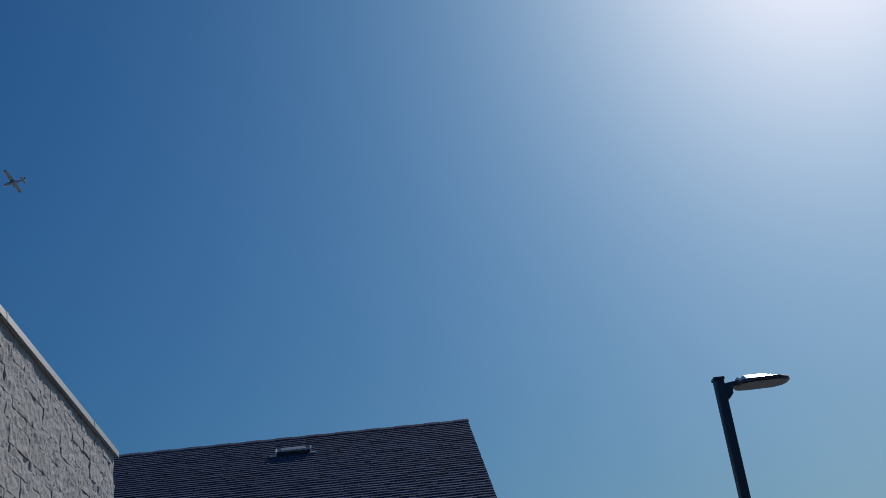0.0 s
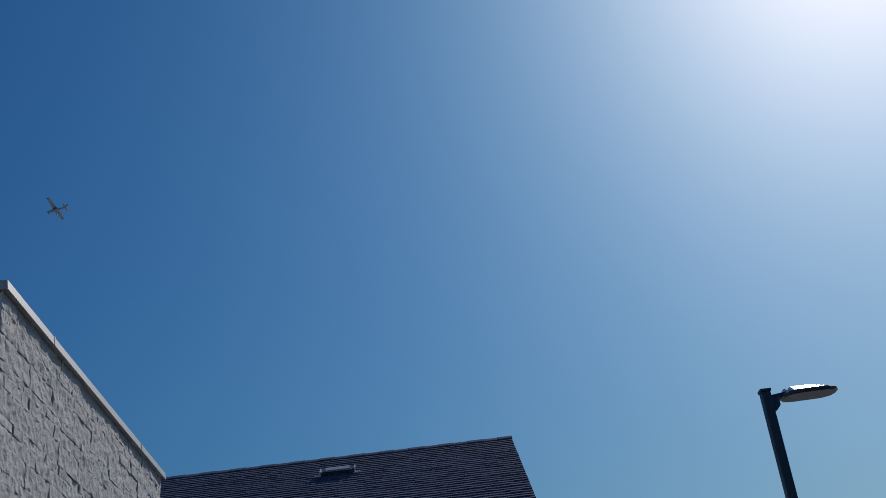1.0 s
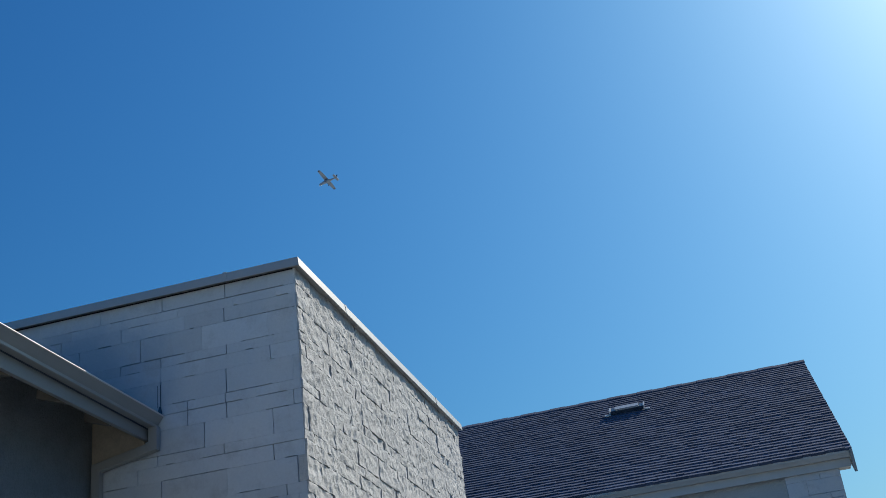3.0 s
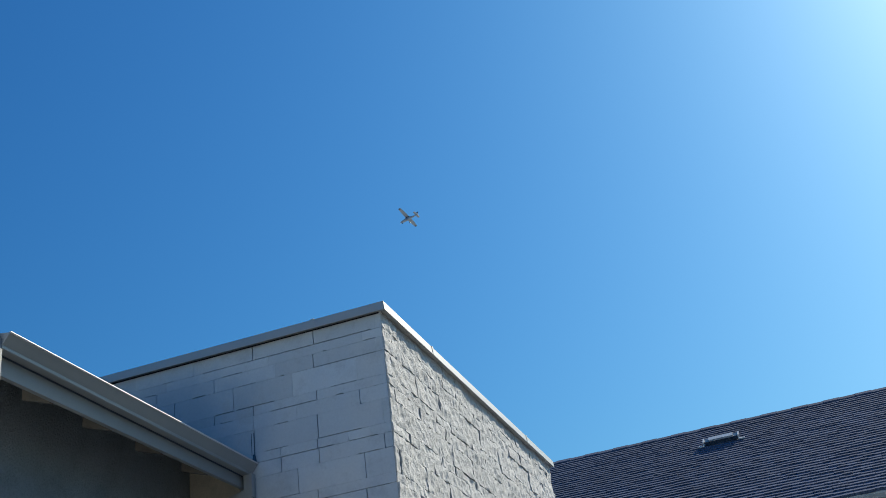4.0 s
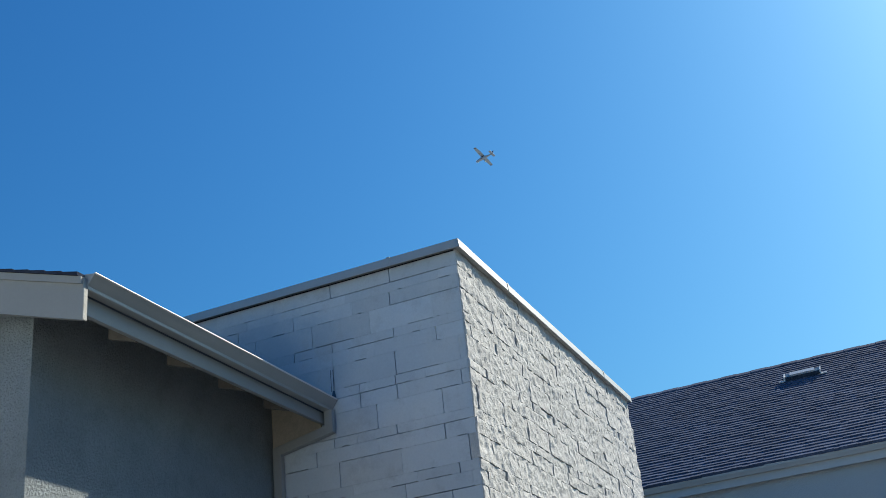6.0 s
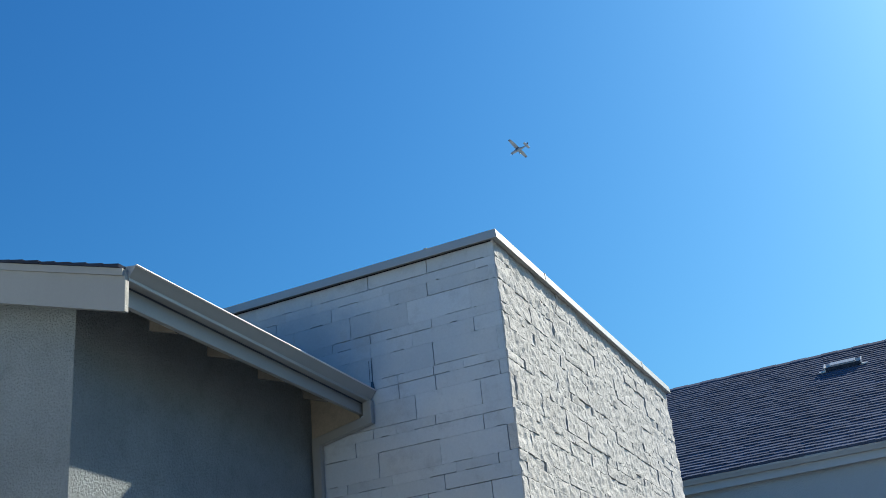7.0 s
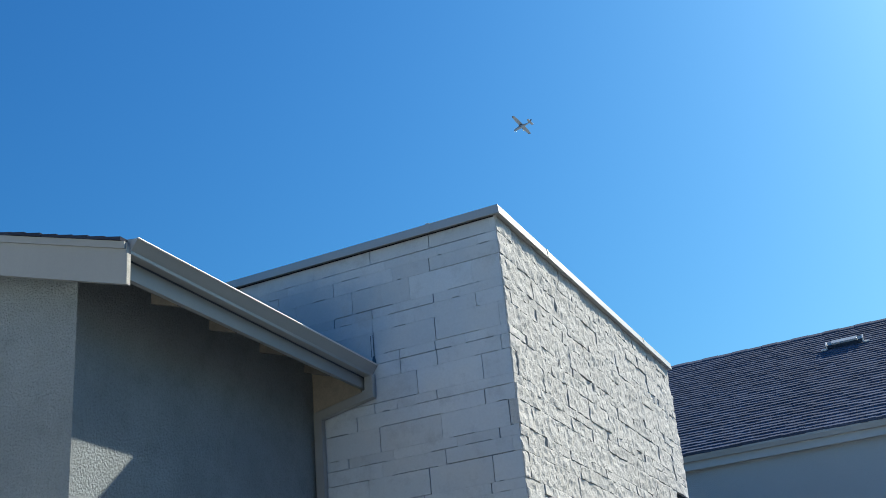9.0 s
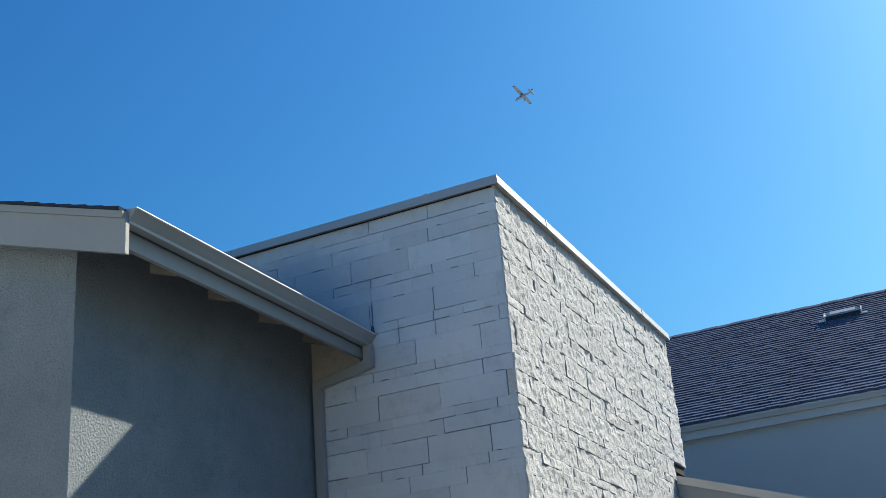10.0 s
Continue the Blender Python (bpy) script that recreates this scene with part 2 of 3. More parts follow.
tagged(part("wall_south", g, CREAM_STUCCO, None), "unseen pale stucco wall, added to bounce sunlight onto the shaded faces", "wall", kind="structure")

# ---- stone tower ----
TOP, FIRST = 6.085, 5.93            # underside of the coping, and of the first course of blocks
EX = 0.022                          # the sunlit face stands this far out
TX, TY = -3.25, 5.78                # far ends of the shaded face and of the sunlit face
tower = thing("stone_tower", "flat-topped wing faced with painted ashlar blocks", "building", (-1.5, 3.0, 0))
BACK = 0.03
b = bmesh.new()
box(b, TX, -BACK + EX, BACK, 5.10, 0.0, TOP - 0.01)
box(b, TX, -BACK + EX, 5.09, TY - 0.03, 4.24, TOP - 0.011)
part("wall_core", b, MORTAR, tower, "dark recessed joints behind the facing blocks")


def courses():
    """(kind, row, bottom, top) for each course, from the coping down to the ground."""
    out, z, k = [("large", 0, FIRST, TOP)], FIRST, 0
    while z > 0.12:
        for kind, h in (("small", 0.09), ("middle", 0.1355), ("large", 0.226)):
            out.append((kind, k if kind != "large" else k + 1, max(z - h, 0.12), z))
            z -= h
            if z < 0.13:
                break
        k += 1
    return out


# upright joints of the shaded face, course by course from the coping, as distances from the corner
BONDS = (
    (0.04, 0.672, 1.30, 1.926, 2.56), (0.178, 0.585, 1.143, 1.72, 2.22, 2.80), (0.055, 0.688, 1.076, 1.714, 2.334, 2.95),
    (0.268, 0.905, 1.517, 2.14, 2.77), (0.675, 1.316, 1.72, 2.12, 2.75), (0.26, 0.88, 1.317, 1.93, 2.56),
    (0.05, 0.685, 1.318, 1.95, 2.58), (0.182, 0.398, 0.70, 1.06, 1.69, 2.30), (0.064, 0.69, 1.06, 1.69, 2.32),
    (0.262, 0.905, 1.53, 2.16), (0.725, 1.117, 1.35, 1.98), (0.272, 0.905, 1.54, 2.17), (0.062, 0.70, 1.315, 1.94),
    (0.173, 0.57, 1.19, 1.65), (0.062, 0.69, 1.31, 1.94), (0.262, 0.86, 1.457, 2.09), (0.30, 0.93, 1.33, 1.96),
    (0.114, 0.518, 1.06, 1.69), (0.058, 0.687, 1.31, 1.94),
)


def bond(index, length):
    """Joints of one course of the shaded face, with both ends."""
    return [0.0] + [v for v in BONDS[index % len(BONDS)] if v < length - 0.06] + [length]


def sunny_bond(kind, row, length):
    """Joints of one course of the sunlit face: the large blocks break joint by a third."""
    if kind == "large":
        v, steps = (0.34, 0.12)[row % 2], (0.636,)
    elif kind == "middle":
        v, steps = (0.30, 0.14, 0.38)[row % 3], ((0.47, 0.63, 0.64), (0.63, 0.72, 0.62), (0.62, 0.40, 0.63))[row % 3]
    else:
        v, steps = (0.22, 0.62, 0.41)[row % 3], ((0.40, 0.63, 0.30), (0.63, 0.42, 0.62), (0.84, 0.40, 0.63))[row % 3]
    out, i = [0.0], 0
    while v < length - 0.06:
        out.append(v)
        v += steps[i % len(steps)]
        i += 1
    return out + [length]


rng = random.Random(7)
shade_face = part("shaded_wall", box(bmesh.new(), TX + 0.02, -0.04, 0.036, 0.2, 0.05, TOP - 0.02), MORTAR, tower, "smooth shaded block face")
sun_face = part("sunlit_wall", box(bmesh.new(), -0.2, -0.036, 0.05, 5.08, 0.05, TOP - 0.02), MORTAR, tower, "rough sunlit split-face block wall")


def smooth_block(x0, x1, z0, z1):
    """A dressed block on the face y = 0: joints painted shut or open, wedge-shaped, with a wavering edge."""
    width = rng.choice((0.0, 0.005, 0.006, 0.007, 0.008))
    start, stop = sorted((rng.uniform(-0.5, 0.9), rng.uniform(0.1, 1.5)))
    side = rng.choice((0.0003, 0.0003, 0.005, 0.007, 0.008))
    lift = rng.uniform(-0.0012, 0.0012)
    bm = bmesh.new()
    xa, xb, zb = x0 + side, x1 - 0.0002, z1 - 0.0002
    n = max(2, round((xb - xa) / 0.022))
    c = 0.0015
    low, high = [], []
    for i in range(n + 1):
        f = i / n
        gap = width * rng.uniform(0.75, 1.1) if start < f < stop else 0.0003
        low.append((xa + (xb - xa) * f, z0 + gap))
        high.append((xa + (xb - xa) * f, zb))
    outer = low + high[::-1]
    mx, mz = (xa + xb) / 2, (z0 + z1) / 2
    inner = [(x + (c if x < mx else -c) * (abs(x - mx) > (xb - xa) / 2 - 0.001), z + (c if z < mz else -c)) for x, z in outer]
    rings = [[bm.verts.new((x, y, z)) for x, z in pts] for pts, y in ((outer, 0.05), (outer, lift + c), (inner, lift))]
    k = len(outer)
    for r in range(2):
        for i in range(k):
            bm.faces.new((rings[r][i], rings[r][(i + 1) % k], rings[r + 1][(i + 1) % k], rings[r + 1][i]))
    for i in range(n):
        bm.faces.new((rings[2][i], rings[2][i + 1], rings[2][k - 2 - i], rings[2][k - 1 - i]))
    return bm


def split_block(y0, y1, z0, z1, cell=0.013):
    """A rock-faced block on the face x = 0: scalloped by the chisel, with ragged edges that bed on the next."""
    ny, nz = max(3, round((y1 - y0) / (cell * 1.3))), max(5, round((z1 - z0) / cell))
    gap_y, gap_z = rng.choice((0.0005, 0.004, 0.007, 0.009)), rng.choice((0.0003, 0.0003, 0.0005, 0.003, 0.006))
    ya, yb, za, zb = y0 + gap_y, y1 - 0.0003, z0 + gap_z, z1 - 0.0003
    seed = Vector((rng.uniform(0, 90), rng.uniform(0, 90), rng.uniform(0, 90)))
    lift, tilt_y, tilt_z = rng.uniform(-0.005, 0.005), rng.uniform(-0.02, 0.02), rng.uniform(-0.035, 0.035)
    bm = bmesh.new()
    grid = []
    for j in range(nz + 1):
        line = []
        for i in range(ny + 1):
            y, z = ya + (yb - ya) * i / ny, za + (zb - za) * j / nz
            edge = min(y - ya, yb - y, z - za, zb - z)
            lump = noise.noise(Vector((y * 7, z * 10, 0)) + seed) * 0.008
            scallop = noise.voronoi(Vector((y * 10 + z * 3, z * 11 - y * 4, 2)) + seed)[0][0]
            chip = noise.voronoi(Vector((y * 30, z * 26 + y * 8, 7)) + seed)[0][0]
            x = lift + lump + 0.019 * (scallop - 0.5) + 0.006 * (chip - 0.5) + 0.002 * noise.noise(Vector((y * 75, z * 60, 9)) + seed)
            x += tilt_y * (y - (ya + yb) / 2) + tilt_z * (z - (za + zb) / 2) - 0.002 * max(0.0, 1 - edge / 0.012)
            line.append(bm.verts.new((EX + min(max(x, -0.02), 0.028), y, z)))
        grid.append(line)
    for j in range(nz):
        for i in range(ny):
            bm.faces.new((grid[j][i], grid[j][i + 1], grid[j + 1][i + 1], grid[j + 1][i]))
    rim = [grid[0][i] for i in range(ny + 1)] + [grid[j][ny] for j in range(1, nz + 1)]
    rim += [grid[nz][i] for i in range(ny - 1, -1, -1)] + [grid[j][0] for j in range(nz - 1, 0, -1)]
    back = [bm.verts.new((-0.05, v.co.y, v.co.z)) for v in rim]
    for i in range(len(rim)):
        k = (i + 1) % len(rim)
        bm.faces.new((rim[k], rim[i], back[i], back[k]))
    return bm


# ---- coping of the tower ----
def coping_piece(name, x0, x1, y0, y1, front):
    """One length of folded coping; front: 's' over the shaded face, 'e' over the sunlit face."""
    bm = bmesh.new()
    if front == "s":
        prism(bm, [(-0.045, TOP - 0.008), (-0.052, TOP - 0.016), (-0.056, TOP - 0.012), (-0.048, TOP + 0.073), (0.30, TOP + 0.060), (0.30, TOP - 0.006), (-0.03, TOP - 0.006)], 0, x0, x1)
    else:
        prism(bm, [(EX + x, TOP + z) for x, z in ((0.045, -0.008), (0.052, -0.016), (0.056, -0.012), (0.048, 0.073), (-0.30, 0.060), (-0.30, -0.006), (0.03, -0.006))], 1, y0, y1)
    return part(name, bm, COPING, tower)


coping_piece("coping", TX, -0.645, 0, 0, "s")
coping_piece("coping", -0.640, EX + 0.048, 0, 0, "s")
coping_piece("coping", 0, 0, 0.302, 1.22, "e")
coping_piece("coping", 0, 0, 1.225, 4.55, "e")
coping_piece("coping", 0, 0, 4.555, TY + 0.04, "e")
b = bmesh.new()
prism(b, [(EX + x, TOP + z) for x, z in ((0.0, -0.007), (0.052, -0.0155), (0.056, -0.012), (0.0485, 0.0735), (0.0, 0.071))], 1, -0.047, 0.301)
part("coping_corner", b, COPING, tower)
for x in (-0.642,):
    part("coping_joint", prism(bmesh.new(), [(y, TOP + z) for y, z in ((-0.060, -0.016), (-0.053, 0.080), (0.05, 0.075), (0.05, 0.068), (-0.045, 0.070), (-0.05, -0.016))], 0, x - 0.018, x + 0.018), COPING, tower)
for y in (1.222, 4.552):
    part("coping_joint", prism(bmesh.new(), [(EX + x, TOP + z) for x, z in ((0.060, -0.016), (0.053, 0.080), (-0.05, 0.075), (-0.05, 0.068), (0.045, 0.070), (0.05, -0.016))], 1, y - 0.018, y + 0.018), COPING, tower)
# the shade line below the coping, added as a thin dark strip
part("coping_seal", box(bmesh.new(), TX, 0.0, -0.012, -0.003, TOP - 0.017, TOP - 0.009), MORTAR, tower, "dark strip standing in for the shade under the coping")
part("flat_roof", box(bmesh.new(), TX, -0.2, 0.2, TY - 0.05, TOP - 0.012, TOP + 0.045), DECK, tower, "flat dark roof behind the coping")

# ---- gabled house with the gutter ----
house = thing("stucco_house", "low gabled house in grey stucco with grey trim", "house", (-6.5, -1.5, 0))
HX, HY = -1.976, -3.13              # the side wall, and the gable wall
RIDGE_X, PITCH = -6.6, 0.320


def roof_z(x):
    """The top of the shingles."""
    return 4.979 + PITCH * (-1.395 - (x if x > RIDGE_X else 2 * RIDGE_X - x))


def wall_outline(x0, x1, drop):
    pts = [(x0, 0.0), (x0, roof_z(x0) - drop)]
    if x0 > RIDGE_X > x1:
        pts.append((RIDGE_X, roof_z(RIDGE_X) - drop))
    return pts + [(x1, roof_z(x1) - drop), (x1, 0.0)]


WEST = 2 * RIDGE_X - HX
part("gable_wall", prism(bmesh.new(), wall_outline(HX, WEST, 0.12), 1, HY, HY + 0.2), STUCCO, house)
part("side_wall", box(bmesh.new(), HX - 0.2, HX - 0.001, HY + 0.2, -0.003, 0, roof_z(HX) - 0.058), STUCCO, house)
part("side_wall", box(bmesh.new(), WEST, WEST + 0.2, HY + 0.2, 5.8, 0, roof_z(HX) - 0.09), STUCCO, house)
part("back_wall", prism(bmesh.new(), wall_outline(TX - 0.01, WEST + 0.2, 0.12), 1, 5.8, 6.0), STUCCO, house)


def roof_plane(name, x0, x1, y0, y1, top, thick, mat, label=""):
    bm = bmesh.new()
    z0, z1 = roof_z(x0) - top, roof_z(x1) - top
    slab(bm, [(x0, y0, z0), (x0, y1, z0), (x1, y1, z1), (x1, y0, z1)] if x0 > x1 else [(x0, y1, z0), (x0, y0, z0), (x1, y0, z1), (x1, y1, z1)], thick)
    return part(name, bm, mat, house, label)


EAST, WEST_E = -1.40, 2 * RIDGE_X + 1.40
roof_plane("roof_deck", EAST - 0.03, RIDGE_X, -3.36, -0.005, 0.03, 0.022, DECK, "dark board roof deck")
roof_plane("roof_deck", TX - 0.02, RIDGE_X, -0.004, 6.2, 0.03, 0.022, DECK)
roof_plane("roof_deck", WEST_E, RIDGE_X, -3.36, 6.2, 0.03, 0.022, DECK)


def house_shingles():
    """Stepped shingle courses over both slopes, a little uneven along the rake."""
    bm = bmesh.new()
    r = random.Random(3)
    for side in (1, -1):
        n = 0
        while True:
            u0 = 1.37 + n * 0.143
            if u0 > -RIDGE_X - 0.02:
                break
            u1 = min(u0 + 0.160, -RIDGE_X)
            xs = [(-u if side > 0 else 2 * RIDGE_X + u) for u in (u0, u1)]
            y0 = -3.40 + r.uniform(-0.012, 0.006)
            y1 = -0.006 if (side > 0 and -xs[0] < -TX + 0.05) else 6.25
            za, zb = roof_z(xs[0]), roof_z(xs[1])
            prism(bm, [(xs[0], za - 0.028), (xs[0], za - 0.002), (xs[1], zb - 0.012), (xs[1], zb - 0.028)], 1, y0, y1)
            n += 1
    return part("shingles", bm, OLD_SHINGLE, house, "dark shingle courses", kind="stuff")


house_shingles()
b = bmesh.new()
prism(b, [(RIDGE_X - 0.13, roof_z(RIDGE_X - 0.13) + 0.012), (RIDGE_X, roof_z(RIDGE_X) + 0.02), (RIDGE_X + 0.13, roof_z(RIDGE_X + 0.13) + 0.012), (RIDGE_X, roof_z(RIDGE_X))], 1, -3.40, 6.25)
part("ridge_cap", b, OLD_SHINGLE, house)


def rake(x0, x1, top, bottom, y0, y1, name, mat, label=""):
    return part(name, prism(bmesh.new(), [(x0, roof_z(x0) - top), (x1, roof_z(x1) - top), (x1, roof_z(x1) - bottom), (x0, roof_z(x0) - bottom)], 1, y0, y1), mat, house, label)


rake(-1.345, RIDGE_X, 0.030, 0.335, -3.372, -3.334, "barge_board", TRIM)
rake(RIDGE_X, 2 * RIDGE_X + 1.345, 0.030, 0.335, -3.372, -3.334, "barge_board", TRIM)
rake(-1.352, RIDGE_X, 0.030, 0.082, -3.392, -3.3725, "rake_trim", TRIM)
rake(RIDGE_X, 2 * RIDGE_X + 1.352, 0.030, 0.082, -3.392, -3.3725, "rake_trim", TRIM)
b = bmesh.new()
box(b, -1.3445, -1.338, -3.371, -3.336, roof_z(-1.345) - 0.333, roof_z(-1.345) - 0.11)
part("board_end", b, RAW_WOOD, house, "bare flaking end of the barge board")
rake(-1.42, RIDGE_X, 0.053, 0.075, -3.333, HY, "rake_soffit", DECK)

# fascia, rafter tails and gutter along the eave
part("fascia", box(bmesh.new(), -1.458, -1.420, -3.333, -0.006, 4.722, 4.935, 0.003), TRIM, house)


def rafter_tail(y):
    """A short tail behind the fascia, its underside cut along the roof's slope."""
    x0, x1 = -1.459, -1.69
    outline = [(x0, roof_z(x0) - 0.054), (x1, roof_z(x1) - 0.054), (x1, 4.792), (x0, 4.716)]
    return part("rafter_tail", prism(bmesh.new(), outline, 1, y, y + 0.045), RAFTER, house)


for k in range(4):
    rafter_tail(-2.69 + 0.69 * k)

GX0, GX1, GZ0, GZ1 = -1.418, -1.284, 4.845, 4.948


def fall(bm):
    """Lets the gutter fall by three centimetres towards the downspout."""
    for v in bm.verts:
        v.co.z += 0.012 - 0.032 * (v.co.y + 3.335) / 3.32
    return bm


outer = [(GX0, GZ1 + 0.02), (GX0, GZ0), (GX1 - 0.062, GZ0), (GX1 - 0.055, GZ0 + 0.004), (GX1 - 0.053, GZ0 + 0.020), (GX1 - 0.056, GZ0 + 0.026), (GX1 - 0.040, GZ0 + 0.046), (GX1 - 0.020, GZ0 + 0.073), (GX1 - 0.002, GZ1 - 0.008), (GX1, GZ1), (GX1 - 0.012, GZ1)]
inner = [(x + (0.003 if x < GX1 - 0.08 else -0.003), z + (0.003 if z < GZ1 - 0.05 else -0.001)) for x, z in outer]
b = bmesh.new()
prism(b, outer + inner[::-1], 1, -3.333, -0.012)
gutter = part("gutter", fall(b), GUTTER, house, "grey painted metal gutter with a rolled lip")
# the lip's sunlit highlight is helped by a paler colour than the gutter
part("lip_bead", fall(tube(bmesh.new(), (GX1 + 0.001, -3.335, GZ1 + 0.001), (GX1 + 0.001, -0.013, GZ1 + 0.001), 0.0068, 0.0068, 20)), GLINT_PALE, gutter, "rolled lip coloured near-white for its sunlit highlight")
# dark strip that draws the shadow gap between gutter and fascia
part("sealant_bead", fall(box(bmesh.new(), -1.4195, -1.405, -3.331, -0.02, GZ0 - 0.006, GZ0 - 0.001)), DARK_METAL, gutter, "dark strip in place of the shadow gap along the gutter's back")
for y in (-3.3345, -0.0115):
    part("end_cap", fall(prism(bmesh.new(), outer, 1, y - 0.0015, y + 0.0015)), GUTTER, gutter)
for k in range(5):
    y = -3.0 + 0.65 * k
    part("hanger", fall(box(bmesh.new(), GX0 + 0.004, GX1 - 0.004, y - 0.012, y + 0.012, GZ1 - 0.010, GZ1 - 0.004)), GUTTER, gutter)


def pipe(points, wx, wy):
    """A rectangular downspout with softened corners, mitred at the bends of a path in one plane."""
    bm = bmesh.new()
    pts = [Vector(p) for p in points]
    prof = [(-wx, -wy + 0.006), (-wx + 0.006, -wy), (wx - 0.006, -wy), (wx, -wy + 0.006), (wx, wy - 0.006), (wx - 0.006, wy), (-wx + 0.006, wy), (-wx, wy - 0.006)]
    rings = []
    for k, p in enumerate(pts):
        d0 = (p - pts[k - 1]).normalized() if k else (pts[1] - p).normalized()
        d1 = (pts[k + 1] - p).normalized() if k < len(pts) - 1 else d0
        n0, n1 = Vector((-d0.z, 0, d0.x)), Vector((-d1.z, 0, d1.x))
        m = (n0 + n1).normalized()
        m = m / max(0.35, m.dot(n0))
        rings.append([bm.verts.new(p + m * u + Vector((0, v, 0))) for u, v in prof])
    for k in range(len(pts) - 1):
        for i in range(8):
            bm.faces.new((rings[k][i], rings[k][(i + 1) % 8], rings[k + 1][(i + 1) % 8], rings[k + 1][i]))
    bm.faces.new(rings[0])
    bm.faces.new(rings[-1][::-1])
    return bm


down = part("downspout", pipe([(-1.358, -0.045, 4.832), (-1.358, -0.045, 4.655), (-1.905, -0.045, 4.555), (-1.905, -0.045, 0.25), (-1.80, -0.045, 0.18)], 0.044, 0.032), GUTTER, house, "grey rectangular downspout with an offset elbow")
for z in (3.35, 1.2):
    part("strap", box(bmesh.new(), -1.965, -1.845, -0.082, -0.008, z, z + 0.03, 0.002), GUTTER, down)
b = bmesh.new()
slab(b, [(-1.345, -0.012, 4.925), (-1.285, -0.032, 4.925), (-1.312, -0.012, 5.02), (-1.328, -0.010, 5.02)], 0.008)
part("closing_board", prism(bmesh.new(), [(HX + 0.004, 4.545), (-1.462, 4.648), (-1.462, 4.93), (HX + 0.004, roof_z(HX) - 0.066)], 1, -0.024, -0.008), BOARD, house, "bare tan board closing the end of the eave")
for x in (-1.343, -1.318):
    part("flashing_edge", box(bmesh.new(), x, x + 0.0035, -0.007, -0.0035, 5.015, 5.225), DARK_METAL, house, "thin dark upright edge of the wall flashing")
part("flashing", b, DARK_METAL, house, "dark folded kick-out flashing against the stone")

# ---- farther building with the shingle roof ----
annex = thing("shingle_roof_building", "stucco building with a steep dark shingle roof", "building", (5.3, 9.5, 0))
EY, EZ, RY, RZ = 9.50, 5.785, 14.40, 8.787
AX0, AX1 = -9.0, 5.29
SL = (RZ - EZ) / (RY - EY)
part("front_wall", box(bmesh.new(), AX0 + 0.3, 4.215, 9.72, 9.92, 0, 5.60), PALE_STUCCO, annex)
part("back_wall", box(bmesh.new(), AX0 + 0.3, 5.02, 18.88, 19.08, 0, 5.60), PALE_STUCCO, annex)
for x0, x1 in ((AX0 + 0.3, AX0 + 0.5), (4.80, 5.0)):
    part("gable_wall", prism(bmesh.new(), [(9.93, 0), (18.87, 0), (18.87, 5.70), (RY, RZ - 0.25), (9.93, 5.70)], 0, x0, x1), PALE_STUCCO, annex)
part("roof_deck", slab(bmesh.new(), [(AX0, EY + 0.02, EZ - 0.03), (AX1 - 0.02, EY + 0.02, EZ - 0.03), (AX1 - 0.02, RY, RZ - 0.04), (AX0, RY, RZ - 0.04)], 0.03), DECK, annex)
part("roof_deck", slab(bmesh.new(), [(AX1 - 0.02, 2 * RY - EY, EZ - 0.03), (AX0, 2 * RY - EY, EZ - 0.03), (AX0, RY, RZ - 0.04), (AX1 - 0.02, RY, RZ - 0.04)], 0.03), DECK, annex)


TAB = ((0, 1, 2, 3), (7, 6, 5, 4), (0, 4, 5, 1), (1, 5, 6, 2), (2, 6, 7, 3), (3, 7, 4, 0))


def roof_shingles():
    """Laminated shingles: each course a row of tabs of uneven width, lap and thickness."""
    r = random.Random(11)
    verts, faces, singles = [], [], 0
    length = math.hypot(RY - EY, RZ - EZ)
    uy, uz = (RY - EY) / length, (RZ - EZ) / length
    rows = 41
    step = length / rows
    for row in range(rows):
        x = AX0 - r.uniform(0, 0.3)
        while x < AX1:
            w = r.choice((0.09, 0.12, 0.15, 0.18, 0.22))
            xa, xb = max(x, AX0), min(x + w, AX1)
            x += w
            if xb - xa < 0.01:
                continue
            s0 = row * step - 0.015 - r.choice((0.0, 0.0, 0.008)) + 0.006 * math.sin(xa * 1.7 + row)
            s1 = (row + 1) * step + 0.02
            lift = 0.024 + r.choice((0.0, 0.0, 0.003, 0.007))
            corners = []
            for xx in (xa, xb - r.choice((0.0005, 0.0005, 0.004))):
                for s, h in ((s0, -0.02), (s0, lift), (s1, 0.004), (s1, -0.02)):
                    corners.append((xx, EY + s * uy - h * uz, EZ + s * uz + h * uy - 0.012))
            if row < 12 and xa > 1.4 and singles < 300:
                singles += 1
                one = bpy.data.meshes.new("shingle")
                one.from_pydata(corners, [], TAB)
                one.materials.append(SHINGLE)
                child_of(new("shingle", one), annex)
                continue
            i = len(verts)
            verts += corners
            faces += [tuple(i + k for k in f) for f in TAB]
    me = bpy.data.meshes.new("shingles")
    me.from_pydata(verts, [], faces)
    me.materials.append(SHINGLE)
    tagged(child_of(new("shingles", me), annex), "dark laminated asphalt shingles in even courses", kind="stuff")


roof_shingles()
part("back_slope", slab(bmesh.new(), [(AX1, 2 * RY - EY, EZ), (AX0, 2 * RY - EY, EZ), (AX0, RY, RZ - 0.008), (AX1, RY, RZ - 0.008)], 0.022), SHINGLE, annex)
